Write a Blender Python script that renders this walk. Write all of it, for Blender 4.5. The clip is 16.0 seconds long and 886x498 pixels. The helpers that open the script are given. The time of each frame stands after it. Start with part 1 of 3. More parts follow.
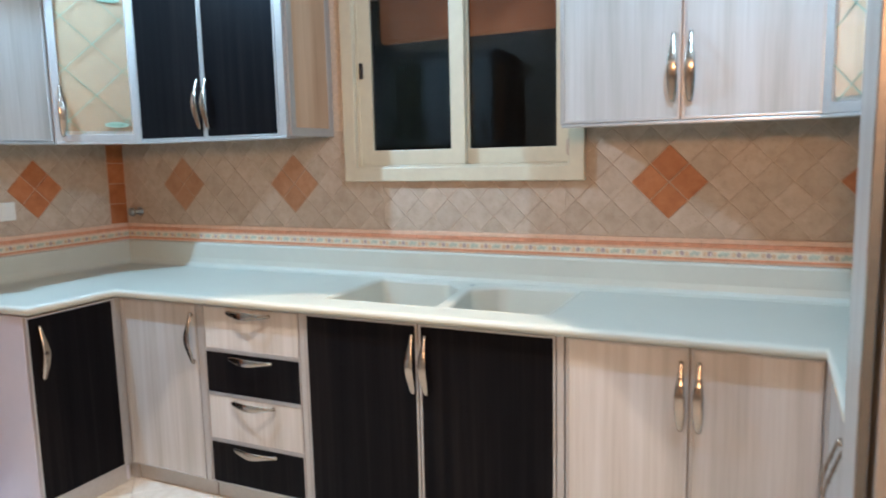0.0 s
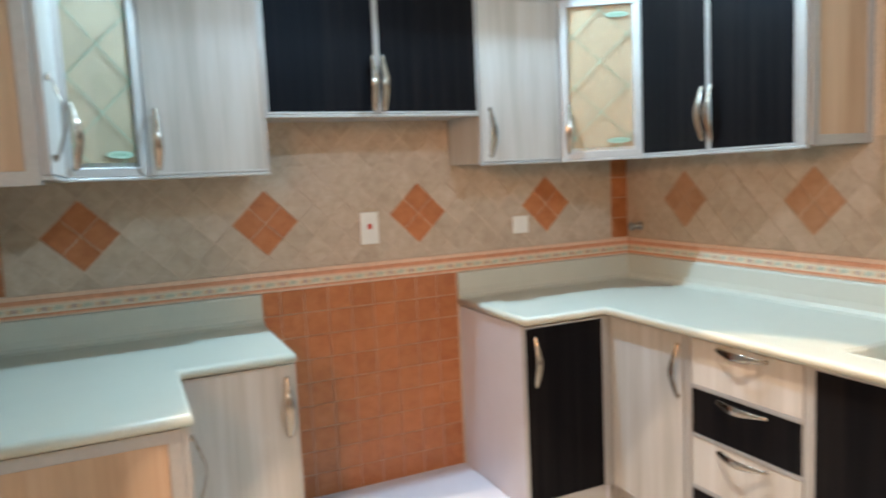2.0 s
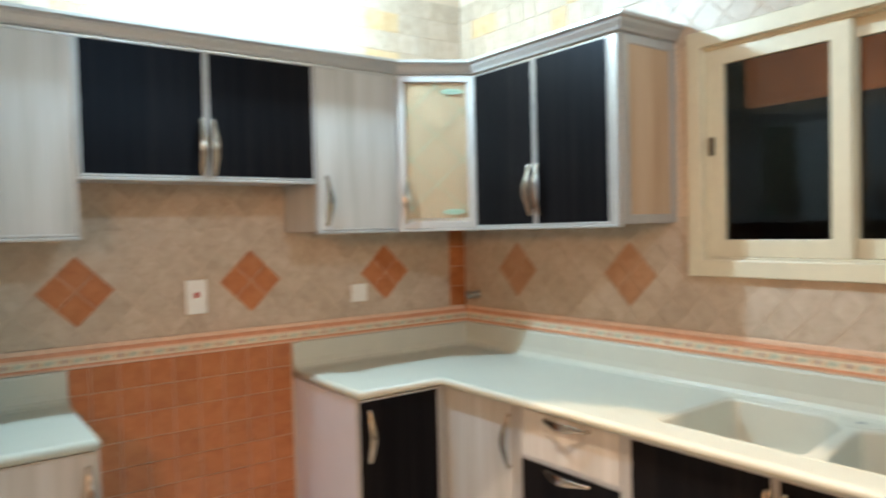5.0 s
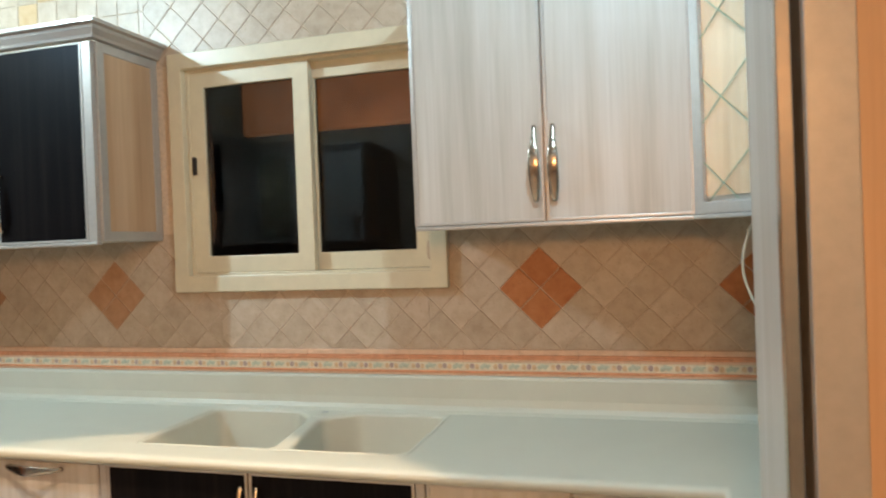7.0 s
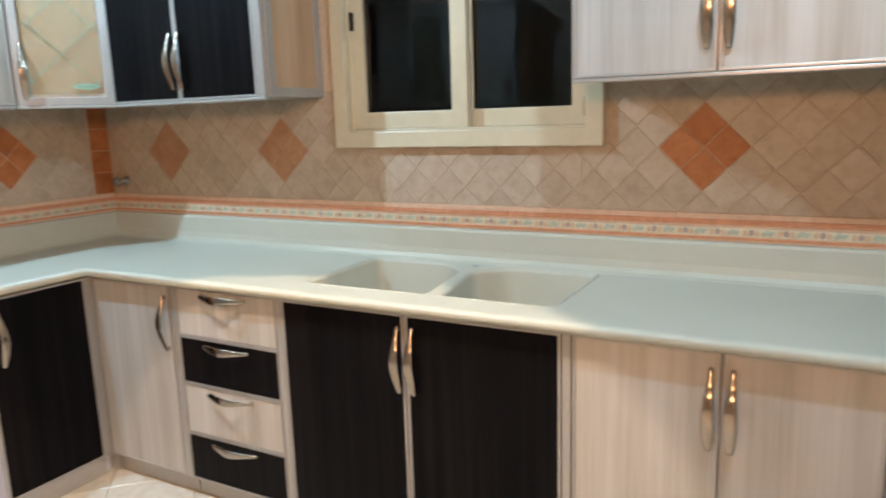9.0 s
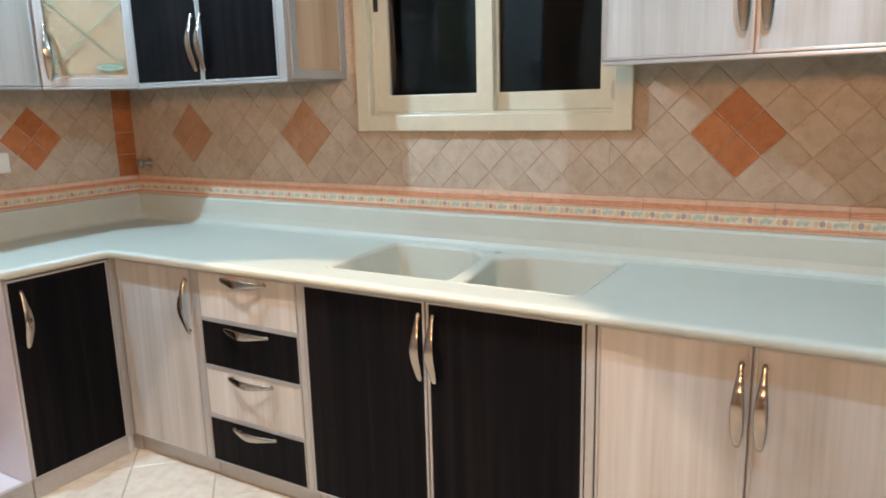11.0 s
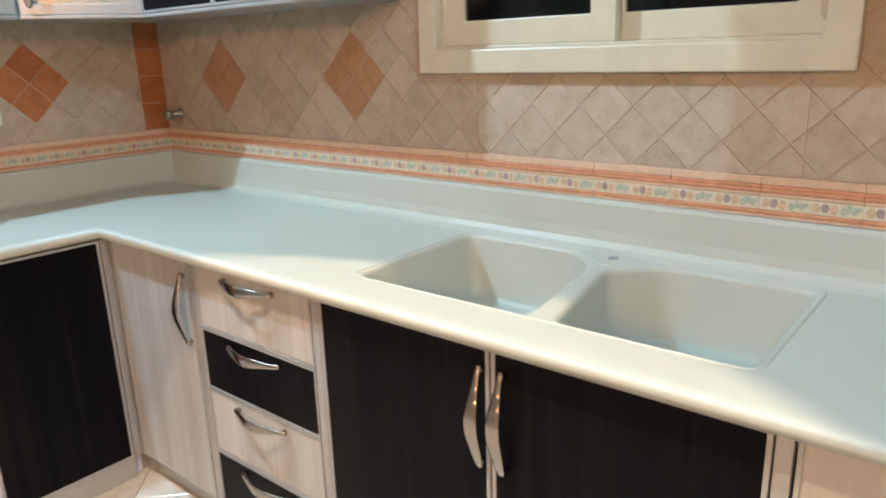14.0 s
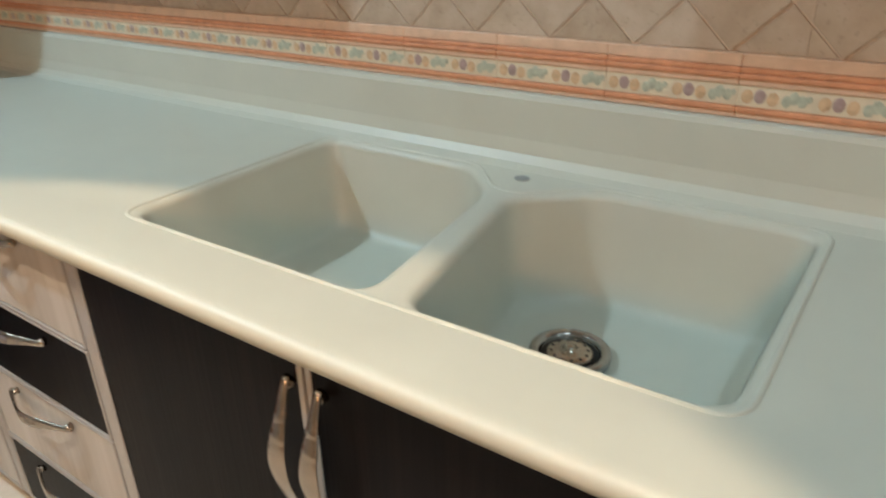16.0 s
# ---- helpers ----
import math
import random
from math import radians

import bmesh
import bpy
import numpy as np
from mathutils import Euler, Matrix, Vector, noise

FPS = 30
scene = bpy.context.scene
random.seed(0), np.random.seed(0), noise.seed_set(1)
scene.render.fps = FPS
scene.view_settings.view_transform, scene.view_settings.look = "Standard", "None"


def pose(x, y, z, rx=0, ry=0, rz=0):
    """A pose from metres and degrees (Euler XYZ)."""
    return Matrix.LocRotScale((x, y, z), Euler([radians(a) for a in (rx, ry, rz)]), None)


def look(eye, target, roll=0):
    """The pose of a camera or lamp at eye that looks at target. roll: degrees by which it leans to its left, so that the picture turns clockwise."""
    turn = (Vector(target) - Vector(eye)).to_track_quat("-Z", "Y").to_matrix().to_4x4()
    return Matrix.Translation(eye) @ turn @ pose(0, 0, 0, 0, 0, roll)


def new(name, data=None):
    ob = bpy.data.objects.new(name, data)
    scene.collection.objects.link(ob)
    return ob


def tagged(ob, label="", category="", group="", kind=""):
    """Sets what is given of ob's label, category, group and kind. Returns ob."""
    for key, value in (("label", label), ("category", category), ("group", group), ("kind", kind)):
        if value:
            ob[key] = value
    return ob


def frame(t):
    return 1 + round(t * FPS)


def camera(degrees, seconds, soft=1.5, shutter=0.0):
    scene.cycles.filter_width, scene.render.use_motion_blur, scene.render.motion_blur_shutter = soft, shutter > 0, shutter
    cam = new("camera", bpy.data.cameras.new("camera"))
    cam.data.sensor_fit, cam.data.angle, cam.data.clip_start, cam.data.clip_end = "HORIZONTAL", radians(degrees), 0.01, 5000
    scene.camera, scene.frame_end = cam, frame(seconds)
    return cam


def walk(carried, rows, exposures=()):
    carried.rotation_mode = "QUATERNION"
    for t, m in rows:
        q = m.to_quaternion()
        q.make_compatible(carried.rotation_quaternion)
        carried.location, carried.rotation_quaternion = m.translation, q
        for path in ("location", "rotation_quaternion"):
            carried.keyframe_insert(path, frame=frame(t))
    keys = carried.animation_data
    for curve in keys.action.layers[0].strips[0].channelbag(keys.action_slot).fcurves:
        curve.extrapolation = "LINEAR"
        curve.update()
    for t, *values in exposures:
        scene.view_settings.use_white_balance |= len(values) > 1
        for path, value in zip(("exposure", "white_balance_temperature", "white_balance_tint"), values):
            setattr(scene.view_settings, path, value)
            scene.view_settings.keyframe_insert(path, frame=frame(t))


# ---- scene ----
cam = camera(64.5, 16.0, 1.9, 0.5)
PATH = [
    (0, (3.203, -2.764, 1.439), (2.363, -0.968, 1.175), -1.3),
    (0.5, (3.156, -2.67, 1.469), (2.159, -0.954, 1.225), -1.9),
    (1, (3.064, -2.618, 1.48), (1.795, -1.093, 1.229), -2.7),
    (1.5, (3.046, -2.54, 1.487), (1.457, -1.342, 1.285), -2.7),
    (2, (3.057, -2.497, 1.49), (1.245, -1.676, 1.282), -2.7),
    (2.5, (3.06, -2.515, 1.497), (1.147, -1.959, 1.323), -2.6),
    (3, (3.062, -2.537, 1.507), (1.107, -2.148, 1.336), -2.1),
    (3.5, (3.063, -2.531, 1.519), (1.099, -2.188, 1.368), -1.7),
    (4, (3.044, -2.516, 1.519), (1.111, -2.022, 1.383), -1.3),
    (4.5, (3.034, -2.454, 1.519), (1.21, -1.639, 1.413), -1.4),
    (5, (3.063, -2.411, 1.532), (1.455, -1.224, 1.476), -1.4),
    (5.2, (3.067, -2.384, 1.519), (1.575, -1.052, 1.483), -1.3),
    (7.3, (3.207, -2.367, 1.475), (2.688, -0.436, 1.425), -2.3),
    (7.5, (3.199, -2.365, 1.458), (2.62, -0.454, 1.35), -2.3),
    (8, (3.214, -2.369, 1.443), (2.464, -0.527, 1.227), -2.0),
    (8.5, (3.211, -2.384, 1.429), (2.384, -0.584, 1.157), -1.4),
    (9, (3.19, -2.372, 1.438), (2.253, -0.644, 1.071), -1.8),
    (9.2, (3.213, -2.339, 1.407), (2.208, -0.647, 1.051), -2.3),
    (11.3, (3.167, -2.337, 1.435), (2.173, -0.653, 1.017), -1.3),
    (11.5, (3.18, -2.307, 1.412), (2.116, -0.665, 0.996), -1.2),
    (12, (3.177, -2.224, 1.389), (2.003, -0.671, 0.929), -0.7),
    (12.5, (3.024, -2.072, 1.38), (1.969, -0.431, 0.942), -2.0),
    (13, (2.886, -1.966, 1.381), (1.897, -0.322, 0.816), -1.2),
    (13.5, (2.827, -1.796, 1.398), (1.765, -0.2, 0.827), -2.3),
    (14, (2.8, -1.598, 1.391), (1.574, -0.114, 0.848), -1.8),
    (14.5, (2.758, -1.44, 1.367), (1.59, 0.063, 0.752), -1.6),
    (15, (2.651, -1.239, 1.361), (1.525, 0.268, 0.681), -0.9),
    (15.5, (2.597, -1.11, 1.323), (1.466, 0.354, 0.562), -0.6),
    (16, (2.61, -1.059, 1.293), (1.564, 0.414, 0.435), -1.4),
]
EXPOSURES = [
    (0.0, -0.06, 5200, 10), (2.0, 0.12, 5800, 10), (3.5, 0.20, 6050, 10), (5.0, -0.06, 6150, 10), (7.3, -0.30, 6500, 10),
    (9.0, -0.16, 5850, 10), (12.0, -0.04, 5600, 10), (14.0, -0.05, 5700, 10), (15.0, -0.16, 5850, 10), (16.0, -0.50, 6200, 10),
]
walk(cam, [(t, look(eye, target, roll)) for t, eye, target, roll in PATH], EXPOSURES)

# ---- world and lamps ----
world = bpy.data.worlds.new("night")
scene.world = world
world.use_nodes = True
world.node_tree.nodes["Background"].inputs[0].default_value = (0.004, 0.005, 0.008, 1)
world.node_tree.nodes["Background"].inputs[1].default_value = 1.0
scene.view_settings.exposure = 0.0


def lamp(name, place, target, sx, sy, watts, colour):
    data = bpy.data.lights.new(name, "AREA")
    data.shape, data.size, data.size_y = "RECTANGLE", sx, sy
    data.energy, data.color = watts, colour
    ob = new(name, data)
    ob.matrix_world = look(place, target)
    return ob


def bulb(name, place, watts, colour, radius, cone=None):
    data = bpy.data.lights.new(name, "SPOT" if cone else "POINT")
    data.energy, data.color, data.shadow_soft_size = watts, colour, radius
    if cone:
        data.spot_size, data.spot_blend = radians(cone), 0.05
    ob = new(name, data)
    ob.location = place
    return ob


COOL, WARM = (0.58, 0.85, 1.0), (1.0, 0.47, 0.17)
bulb("cool_ceiling_lamp", (0.50, -1.31, 2.82), 150, COOL, 0.035)
bulb("cool_ceiling_lamp", (3.20, -1.31, 2.82), 70, COOL, 0.035)
bulb("warm_downlight", (1.93, -1.56, 2.88), 225, (1.0, 0.70, 0.45), 0.03, 62)
lamp("warm_hall_lamp", (3.12, -3.48, 2.05), (1.0, -0.9, 1.1), 0.4, 0.4, 58, WARM)


# ---- materials ----
def material(name, rough=0.5, metal=0.0, spec=0.5, coat=0.0):
    m = bpy.data.materials.new(name)
    m.use_nodes = True
    b = m.node_tree.nodes["Principled BSDF"]
    b.inputs["Roughness"].default_value = rough
    b.inputs["Metallic"].default_value = metal
    b.inputs["Specular IOR Level"].default_value = spec
    b.inputs["Coat Weight"].default_value = coat
    return m, m.node_tree.nodes, m.node_tree.links, b


def ramp(nodes, stops):
    r = nodes.new("ShaderNodeValToRGB")
    while len(r.color_ramp.elements) < len(stops):
        r.color_ramp.elements.new(0.5)
    for e, (p, c) in zip(r.color_ramp.elements, stops):
        e.position, e.color = p, (*c, 1)
    return r


def coords(nodes, links, scale, kind="Object"):
    tc, mp = nodes.new("ShaderNodeTexCoord"), nodes.new("ShaderNodeMapping")
    mp.inputs["Scale"].default_value = scale
    links.new(tc.outputs[kind], mp.inputs["Vector"])
    return mp


def noise_node(nodes, links, vec, scale, detail=4, rough=0.55):
    n = nodes.new("ShaderNodeTexNoise")
    n.inputs["Scale"].default_value, n.inputs["Detail"].default_value, n.inputs["Roughness"].default_value = scale, detail, rough
    links.new(vec.outputs[0], n.inputs["Vector"])
    return n


def mixed(nodes, links, a, b, fac, mode="MIX"):
    x = nodes.new("ShaderNodeMix")
    x.data_type, x.blend_type = "RGBA", mode
    for sock, v in ((x.inputs[6], a), (x.inputs[7], b), (x.inputs[0], fac)):
        if isinstance(v, (tuple, list)):
            sock.default_value = (*v, 1)
        elif isinstance(v, (int, float)):
            sock.default_value = v
        else:
            links.new(v, sock)
    return x.outputs[2]


def bumped(nodes, links, b, height, strength, distance=0.002):
    n = nodes.new("ShaderNodeBump")
    n.inputs["Strength"].default_value, n.inputs["Distance"].default_value = strength, distance
    links.new(height, n.inputs["Height"])
    links.new(n.outputs[0], b.inputs["Normal"])


def wood(name, dark, mid, light, rough, scale=1.0, bump=0.15, spec=0.5):
    """Vertical laminate grain: streaks along z, with a slow drift of tone."""
    m, n, l, b = material(name, rough, spec=spec)
    v1 = coords(n, l, (14 * scale, 14 * scale, 0.7))
    v2 = coords(n, l, (90 * scale, 90 * scale, 2.2))
    g1 = noise_node(n, l, v1, 1.0, 5, 0.6)
    g2 = noise_node(n, l, v2, 1.0, 3, 0.6)
    r1 = ramp(n, [(0.3, dark), (0.5, mid), (0.72, light)])
    l.new(g1.outputs[0], r1.inputs[0])
    r2 = ramp(n, [(0.3, (0.80, 0.79, 0.78)), (0.65, (1, 1, 1))])
    l.new(g2.outputs[0], r2.inputs[0])
    c = mixed(n, l, r1.outputs[0], r2.outputs[0], 0.55, "MULTIPLY")
    l.new(c, b.inputs["Base Color"])
    bumped(n, l, b, g2.outputs[0], bump, 0.001)
    return m


def tile_material(name, base, dark, light, rough, pits=0.5):
    """Glazed rustic tile: cloudy mottling, small pits, a tone of its own for each piece."""
    m, n, l, b = material(name, rough)
    v = coords(n, l, (1, 1, 1))
    info = n.new("ShaderNodeObjectInfo")
    add = n.new("ShaderNodeVectorMath")
    mul = n.new("ShaderNodeMath")
    mul.operation = "MULTIPLY"
    mul.inputs[1].default_value = 37.0
    l.new(info.outputs["Random"], mul.inputs[0])
    l.new(v.outputs[0], add.inputs[0])
    l.new(mul.outputs[0], add.inputs[1])
    a = noise_node(n, l, add, 22, 5, 0.6)
    p = noise_node(n, l, add, 120, 2, 0.5)
    r = ramp(n, [(0.3, dark), (0.5, base), (0.72, light)])
    l.new(a.outputs[0], r.inputs[0])
    pr = ramp(n, [(0.30, (0.55, 0.5, 0.45)), (0.38, (1, 1, 1))])
    l.new(p.outputs[0], pr.inputs[0])
    c = mixed(n, l, r.outputs[0], pr.outputs[0], pits, "MULTIPLY")
    tone = ramp(n, [(0.0, (0.86, 0.85, 0.83)), (1.0, (1.0, 1.0, 1.0))])
    l.new(info.outputs["Random"], tone.inputs[0])
    c = mixed(n, l, c, tone.outputs[0], 1.0, "MULTIPLY")
    l.new(c, b.inputs["Base Color"])
    bumped(n, l, b, a.outputs[0], 0.25, 0.002)
    return m


def plain(name, colour, rough=0.5, metal=0.0, vary=0.08, scale=30, bump=0.05, spec=0.5, coat=0.0):
    m, n, l, b = material(name, rough, metal, spec, coat)
    v = coords(n, l, (1, 1, 1))
    a = noise_node(n, l, v, scale, 4, 0.6)
    r = ramp(n, [(0.3, tuple(x * (1 - vary) for x in colour)), (0.7, tuple(min(1, x * (1 + vary)) for x in colour))])
    l.new(a.outputs[0], r.inputs[0])
    l.new(r.outputs[0], b.inputs["Base Color"])
    rr = n.new("ShaderNodeMapRange")
    rr.inputs[3].default_value, rr.inputs[4].default_value = rough * 0.85, min(1, rough * 1.15)
    l.new(a.outputs[0], rr.inputs[0])
    l.new(rr.outputs[0], b.inputs["Roughness"])
    if bump:
        bumped(n, l, b, a.outputs[0], bump, 0.001)
    return m


WHITE_WOOD = wood("whitewashed_laminate", (0.40, 0.38, 0.345), (0.50, 0.485, 0.455), (0.57, 0.565, 0.55), 0.38)
BLACK_WOOD = wood("dark_wenge_laminate", (0.0028, 0.0026, 0.003), (0.0056, 0.0049, 0.0053), (0.013, 0.0105, 0.0098), 0.40, 2.3, 0.40, 0.08)
# Blue specular tint paints the cool lamps' sheen into the dark laminate.
BLACK_WOOD.node_tree.nodes["Principled BSDF"].inputs["Specular Tint"].default_value = (0.66, 0.78, 1.0, 1)
PEACH_WOOD = wood("light_oak_laminate", (0.42, 0.27, 0.16), (0.50, 0.335, 0.21), (0.56, 0.39, 0.26), 0.42)
ALU = plain("satin_white_aluminium", (0.44, 0.43, 0.415), 0.33, 0.35, 0.05, 60, 0.03)
CREAM_FRAME = plain("cream_painted_aluminium", (0.62, 0.55, 0.40), 0.35, 0.0, 0.04, 20, 0.03)
SOLID = plain("white_solid_surface", (0.525, 0.535, 0.455), 0.42, 0.0, 0.025, 9, 0.02, 0.5)
CHROME = plain("polished_nickel", (0.46, 0.40, 0.34), 0.23, 1.0, 0.06, 70, 0.03)
STEEL = plain("drain_steel", (0.42, 0.42, 0.42), 0.12, 1.0, 0.1, 70, 0.03)
# Near-black: drain shade and night darkness put into colour, plus dark latches.
DARK = plain("shade_and_latch_black", (0.012, 0.011, 0.010), 0.6)
TILE = tile_material("beige_rustic_tile", (0.51, 0.405, 0.305), (0.44, 0.34, 0.245), (0.57, 0.47, 0.37), 0.42, 0.35)
ACCENT = tile_material("pale_ochre_tile", (0.58, 0.40, 0.22), (0.52, 0.34, 0.17), (0.62, 0.45, 0.28), 0.4, 0.3)
TERRA = tile_material("terracotta_tile", (0.44, 0.155, 0.05), (0.37, 0.12, 0.038), (0.50, 0.20, 0.075), 0.36, 0.35)
# Copy of the terracotta with the north wall's shade put into its colour.
SHADED_TERRA = tile_material("shaded_terracotta_tile", (0.43, 0.225, 0.115), (0.37, 0.185, 0.09), (0.48, 0.27, 0.15), 0.4, 0.35)
# Lighter terracotta copy: the south wall's bright light painted into the tile.
LIT_TERRA = tile_material("lit_terracotta_tile", (0.58, 0.40, 0.28), (0.52, 0.35, 0.23), (0.63, 0.46, 0.34), 0.4, 0.3)
FLOOR_GROUT = plain("grey_beige_grout", (0.47, 0.43, 0.36), 0.85, 0.0, 0.1, 60, 0.1)
FLOOR_TILE = tile_material("cream_marble_floor_tile", (0.62, 0.58, 0.50), (0.55, 0.50, 0.42), (0.68, 0.65, 0.58), 0.20, 0.1)
GROUT = plain("pale_grout", (0.60, 0.48, 0.36), 0.85, 0.0, 0.12, 80, 0.2)
BORDER = plain("cream_border_tile", (0.66, 0.57, 0.42), 0.35, 0.0, 0.08, 40, 0.05)
ROPE = plain("orange_glazed_trim", (0.62, 0.28, 0.15), 0.32, 0.0, 0.15, 50, 0.08)
PEACH = plain("pale_peach_trim", (0.68, 0.46, 0.32), 0.35, 0.0, 0.1, 50, 0.05)
FRUIT_A = plain("painted_orange_fruit", (0.58, 0.40, 0.24), 0.35, 0.0, 0.2, 90)
FRUIT_B = plain("painted_plum", (0.36, 0.26, 0.24), 0.35, 0.0, 0.2, 90)
FRUIT_C = plain("painted_green_leaf", (0.42, 0.44, 0.34), 0.35, 0.0, 0.2, 90)
WHITE_PANEL = plain("white_melamine", (0.60, 0.60, 0.66), 0.35, 0.0, 0.03, 6, 0.02)
# Dark tan on unseen ceiling and hall, chosen to cut and warm bounce.
BOUNCE_TAN = plain("bounce_cutting_tan", (0.34, 0.27, 0.20), 0.8, 0.0, 0.03, 4, 0.05)
PLASTIC = plain("white_plastic", (0.78, 0.77, 0.72), 0.3, 0.0, 0.02, 30, 0.0)
RED_PLASTIC = plain("red_plastic", (0.45, 0.03, 0.02), 0.3)
GREEN_LINE = plain("green_came", (0.17, 0.29, 0.20), 0.4)
STICKER = plain("pale_green_label", (0.30, 0.44, 0.34), 0.5)
PAPER = plain("cream_paper_backing", (0.25, 0.185, 0.11), 0.7, 0.0, 0.06, 12, 0.05)
CABLE = plain("white_cable", (0.68, 0.64, 0.52), 0.45)
PVC = plain("grey_valve", (0.30, 0.32, 0.32), 0.3, 0.6)


def glass_material(name, tint):
    m, n, l, b = material(name, 0.02)
    b.inputs["Base Color"].default_value = (*tint, 1)
    b.inputs["Transmission Weight"].default_value = 1.0
    b.inputs["IOR"].default_value = 1.4
    return m


GLASS = glass_material("window_glass", (0.32, 0.30, 0.28))
CLEAR = glass_material("cabinet_glass", (0.95, 0.97, 0.94))


def orange_glow(name):
    """Orange light put into an added panel's emission, fading from one point."""
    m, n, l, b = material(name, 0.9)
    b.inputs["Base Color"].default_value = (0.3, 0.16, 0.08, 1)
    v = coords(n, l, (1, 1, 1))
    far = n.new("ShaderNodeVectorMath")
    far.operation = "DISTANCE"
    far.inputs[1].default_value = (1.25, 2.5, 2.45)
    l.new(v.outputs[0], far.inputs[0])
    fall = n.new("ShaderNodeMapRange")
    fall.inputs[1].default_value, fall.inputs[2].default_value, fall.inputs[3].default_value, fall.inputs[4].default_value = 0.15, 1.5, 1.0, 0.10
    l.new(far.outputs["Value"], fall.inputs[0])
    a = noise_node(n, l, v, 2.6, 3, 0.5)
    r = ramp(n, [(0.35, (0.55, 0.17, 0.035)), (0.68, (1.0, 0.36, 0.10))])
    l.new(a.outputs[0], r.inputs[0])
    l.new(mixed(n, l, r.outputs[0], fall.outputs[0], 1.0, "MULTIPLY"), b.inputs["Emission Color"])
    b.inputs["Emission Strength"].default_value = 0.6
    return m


GLOW_WALL = orange_glow("orange_glow_emission")


# ---- mesh helpers ----
def boxes(items, bevel=0.0, segments=2):
    """One bmesh of axis boxes (x0, y0, z0, x1, y1, z1), each edge bevelled."""
    bm = bmesh.new()
    for x0, y0, z0, x1, y1, z1 in items:
        r = bmesh.ops.create_cube(bm, size=1.0, matrix=Matrix.Translation(((x0 + x1) / 2, (y0 + y1) / 2, (z0 + z1) / 2)) @ Matrix.Diagonal((abs(x1 - x0), abs(y1 - y0), abs(z1 - z0), 1)))
    if bevel:
        bmesh.ops.bevel(bm, geom=list(bm.edges), offset=bevel, segments=segments, affect="EDGES", profile=0.5)
    return bm


def prism(points, z0, z1, bevel=0.0, segments=2):
    """An upright prism over a plan outline."""
    bm = bmesh.new()
    f = bm.faces.new([bm.verts.new((x, y, z0)) for x, y in points])
    g = bmesh.ops.extrude_face_region(bm, geom=[f])
    bmesh.ops.translate(bm, vec=(0, 0, z1 - z0), verts=[v for v in g["geom"] if isinstance(v, bmesh.types.BMVert)])
    bmesh.ops.recalc_face_normals(bm, faces=list(bm.faces))
    if bevel:
        bmesh.ops.bevel(bm, geom=list(bm.edges), offset=bevel, segments=segments, affect="EDGES", profile=0.5)
    return bm


def ring(x0, z0, x1, z1, f, y0, y1, bevel=0.003):
    """A rectangular frame standing in the x, z plane as one closed mesh."""
    bm = bmesh.new()
    loops = [[bm.verts.new((x, y, z)) for x, z in ((x0 + d, z0 + d), (x1 - d, z0 + d), (x1 - d, z1 - d), (x0 + d, z1 - d))] for d, y in ((0, y0), (0, y1), (f, y1), (f, y0))]
    for a, b in zip(loops, loops[1:] + loops[:1]):
        for k in range(4):
            bm.faces.new((a[k], a[(k + 1) % 4], b[(k + 1) % 4], b[k]))
    bmesh.ops.recalc_face_normals(bm, faces=list(bm.faces))
    bmesh.ops.bevel(bm, geom=list(bm.edges), offset=bevel, segments=2, affect="EDGES", profile=0.5)
    return bm


def sweep(path, radius, sides=8, closed=False):
    """A round rod along points."""
    bm, rings = bmesh.new(), []
    pts = [Vector(p) for p in path]
    for i, p in enumerate(pts):
        a = pts[i - 1] if (i or closed) else p
        c = pts[(i + 1) % len(pts)] if (i < len(pts) - 1 or closed) else p
        q = (c - a).normalized().to_track_quat("Z", "Y")
        rr = radius(i / max(1, len(pts) - 1)) if callable(radius) else radius
        rings.append([bm.verts.new(p + q @ Vector((rr * math.cos(k * math.tau / sides), rr * math.sin(k * math.tau / sides), 0))) for k in range(sides)])
    n = len(rings)
    for i in range(n if closed else n - 1):
        a, c = rings[i], rings[(i + 1) % n]
        for k in range(sides):
            bm.faces.new((a[k], a[(k + 1) % sides], c[(k + 1) % sides], c[k]))
    if not closed:
        bm.faces.new(rings[0][::-1]), bm.faces.new(rings[-1])
    bmesh.ops.recalc_face_normals(bm, faces=list(bm.faces))
    return bm


def lathe(profile, sides=24):
    """Turn (radius, z) points round the z axis."""
    bm, rings = bmesh.new(), []
    for r, z in profile:
        rings.append([bm.verts.new((r * math.cos(k * math.tau / sides), r * math.sin(k * math.tau / sides), z)) for k in range(sides)])
    for a, c in zip(rings, rings[1:]):
        for k in range(sides):
            bm.faces.new((a[k], a[(k + 1) % sides], c[(k + 1) % sides], c[k]))
    bm.faces.new(rings[0][::-1]), bm.faces.new(rings[-1])
    bmesh.ops.recalc_face_normals(bm, faces=list(bm.faces))
    return bm


def mesh_of(name, bm, mat, smooth=False):
    data = bpy.data.meshes.new(name)
    bm.to_mesh(data)
    bm.free()
    data.materials.append(mat)
    if smooth:
        for p in data.polygons:
            p.use_smooth = True
    return data


def part(name, bm, mat, parent=None, label="", smooth=False, at=None):
    """One bmesh (or mesh) as one object under a thing or under a part."""
    data = bm if isinstance(bm, bpy.types.Mesh) else mesh_of(name, bm, mat, smooth)
    ob = new(name, data)
    if parent:
        ob.parent = parent
    if at is not None:
        ob.matrix_local = at
    return tagged(ob, label)


def thing(name, label, category, m=None, group="", kind=""):
    ob = new(name)
    if m is not None:
        ob.matrix_world = m
    return tagged(ob, label, category, group, kind)


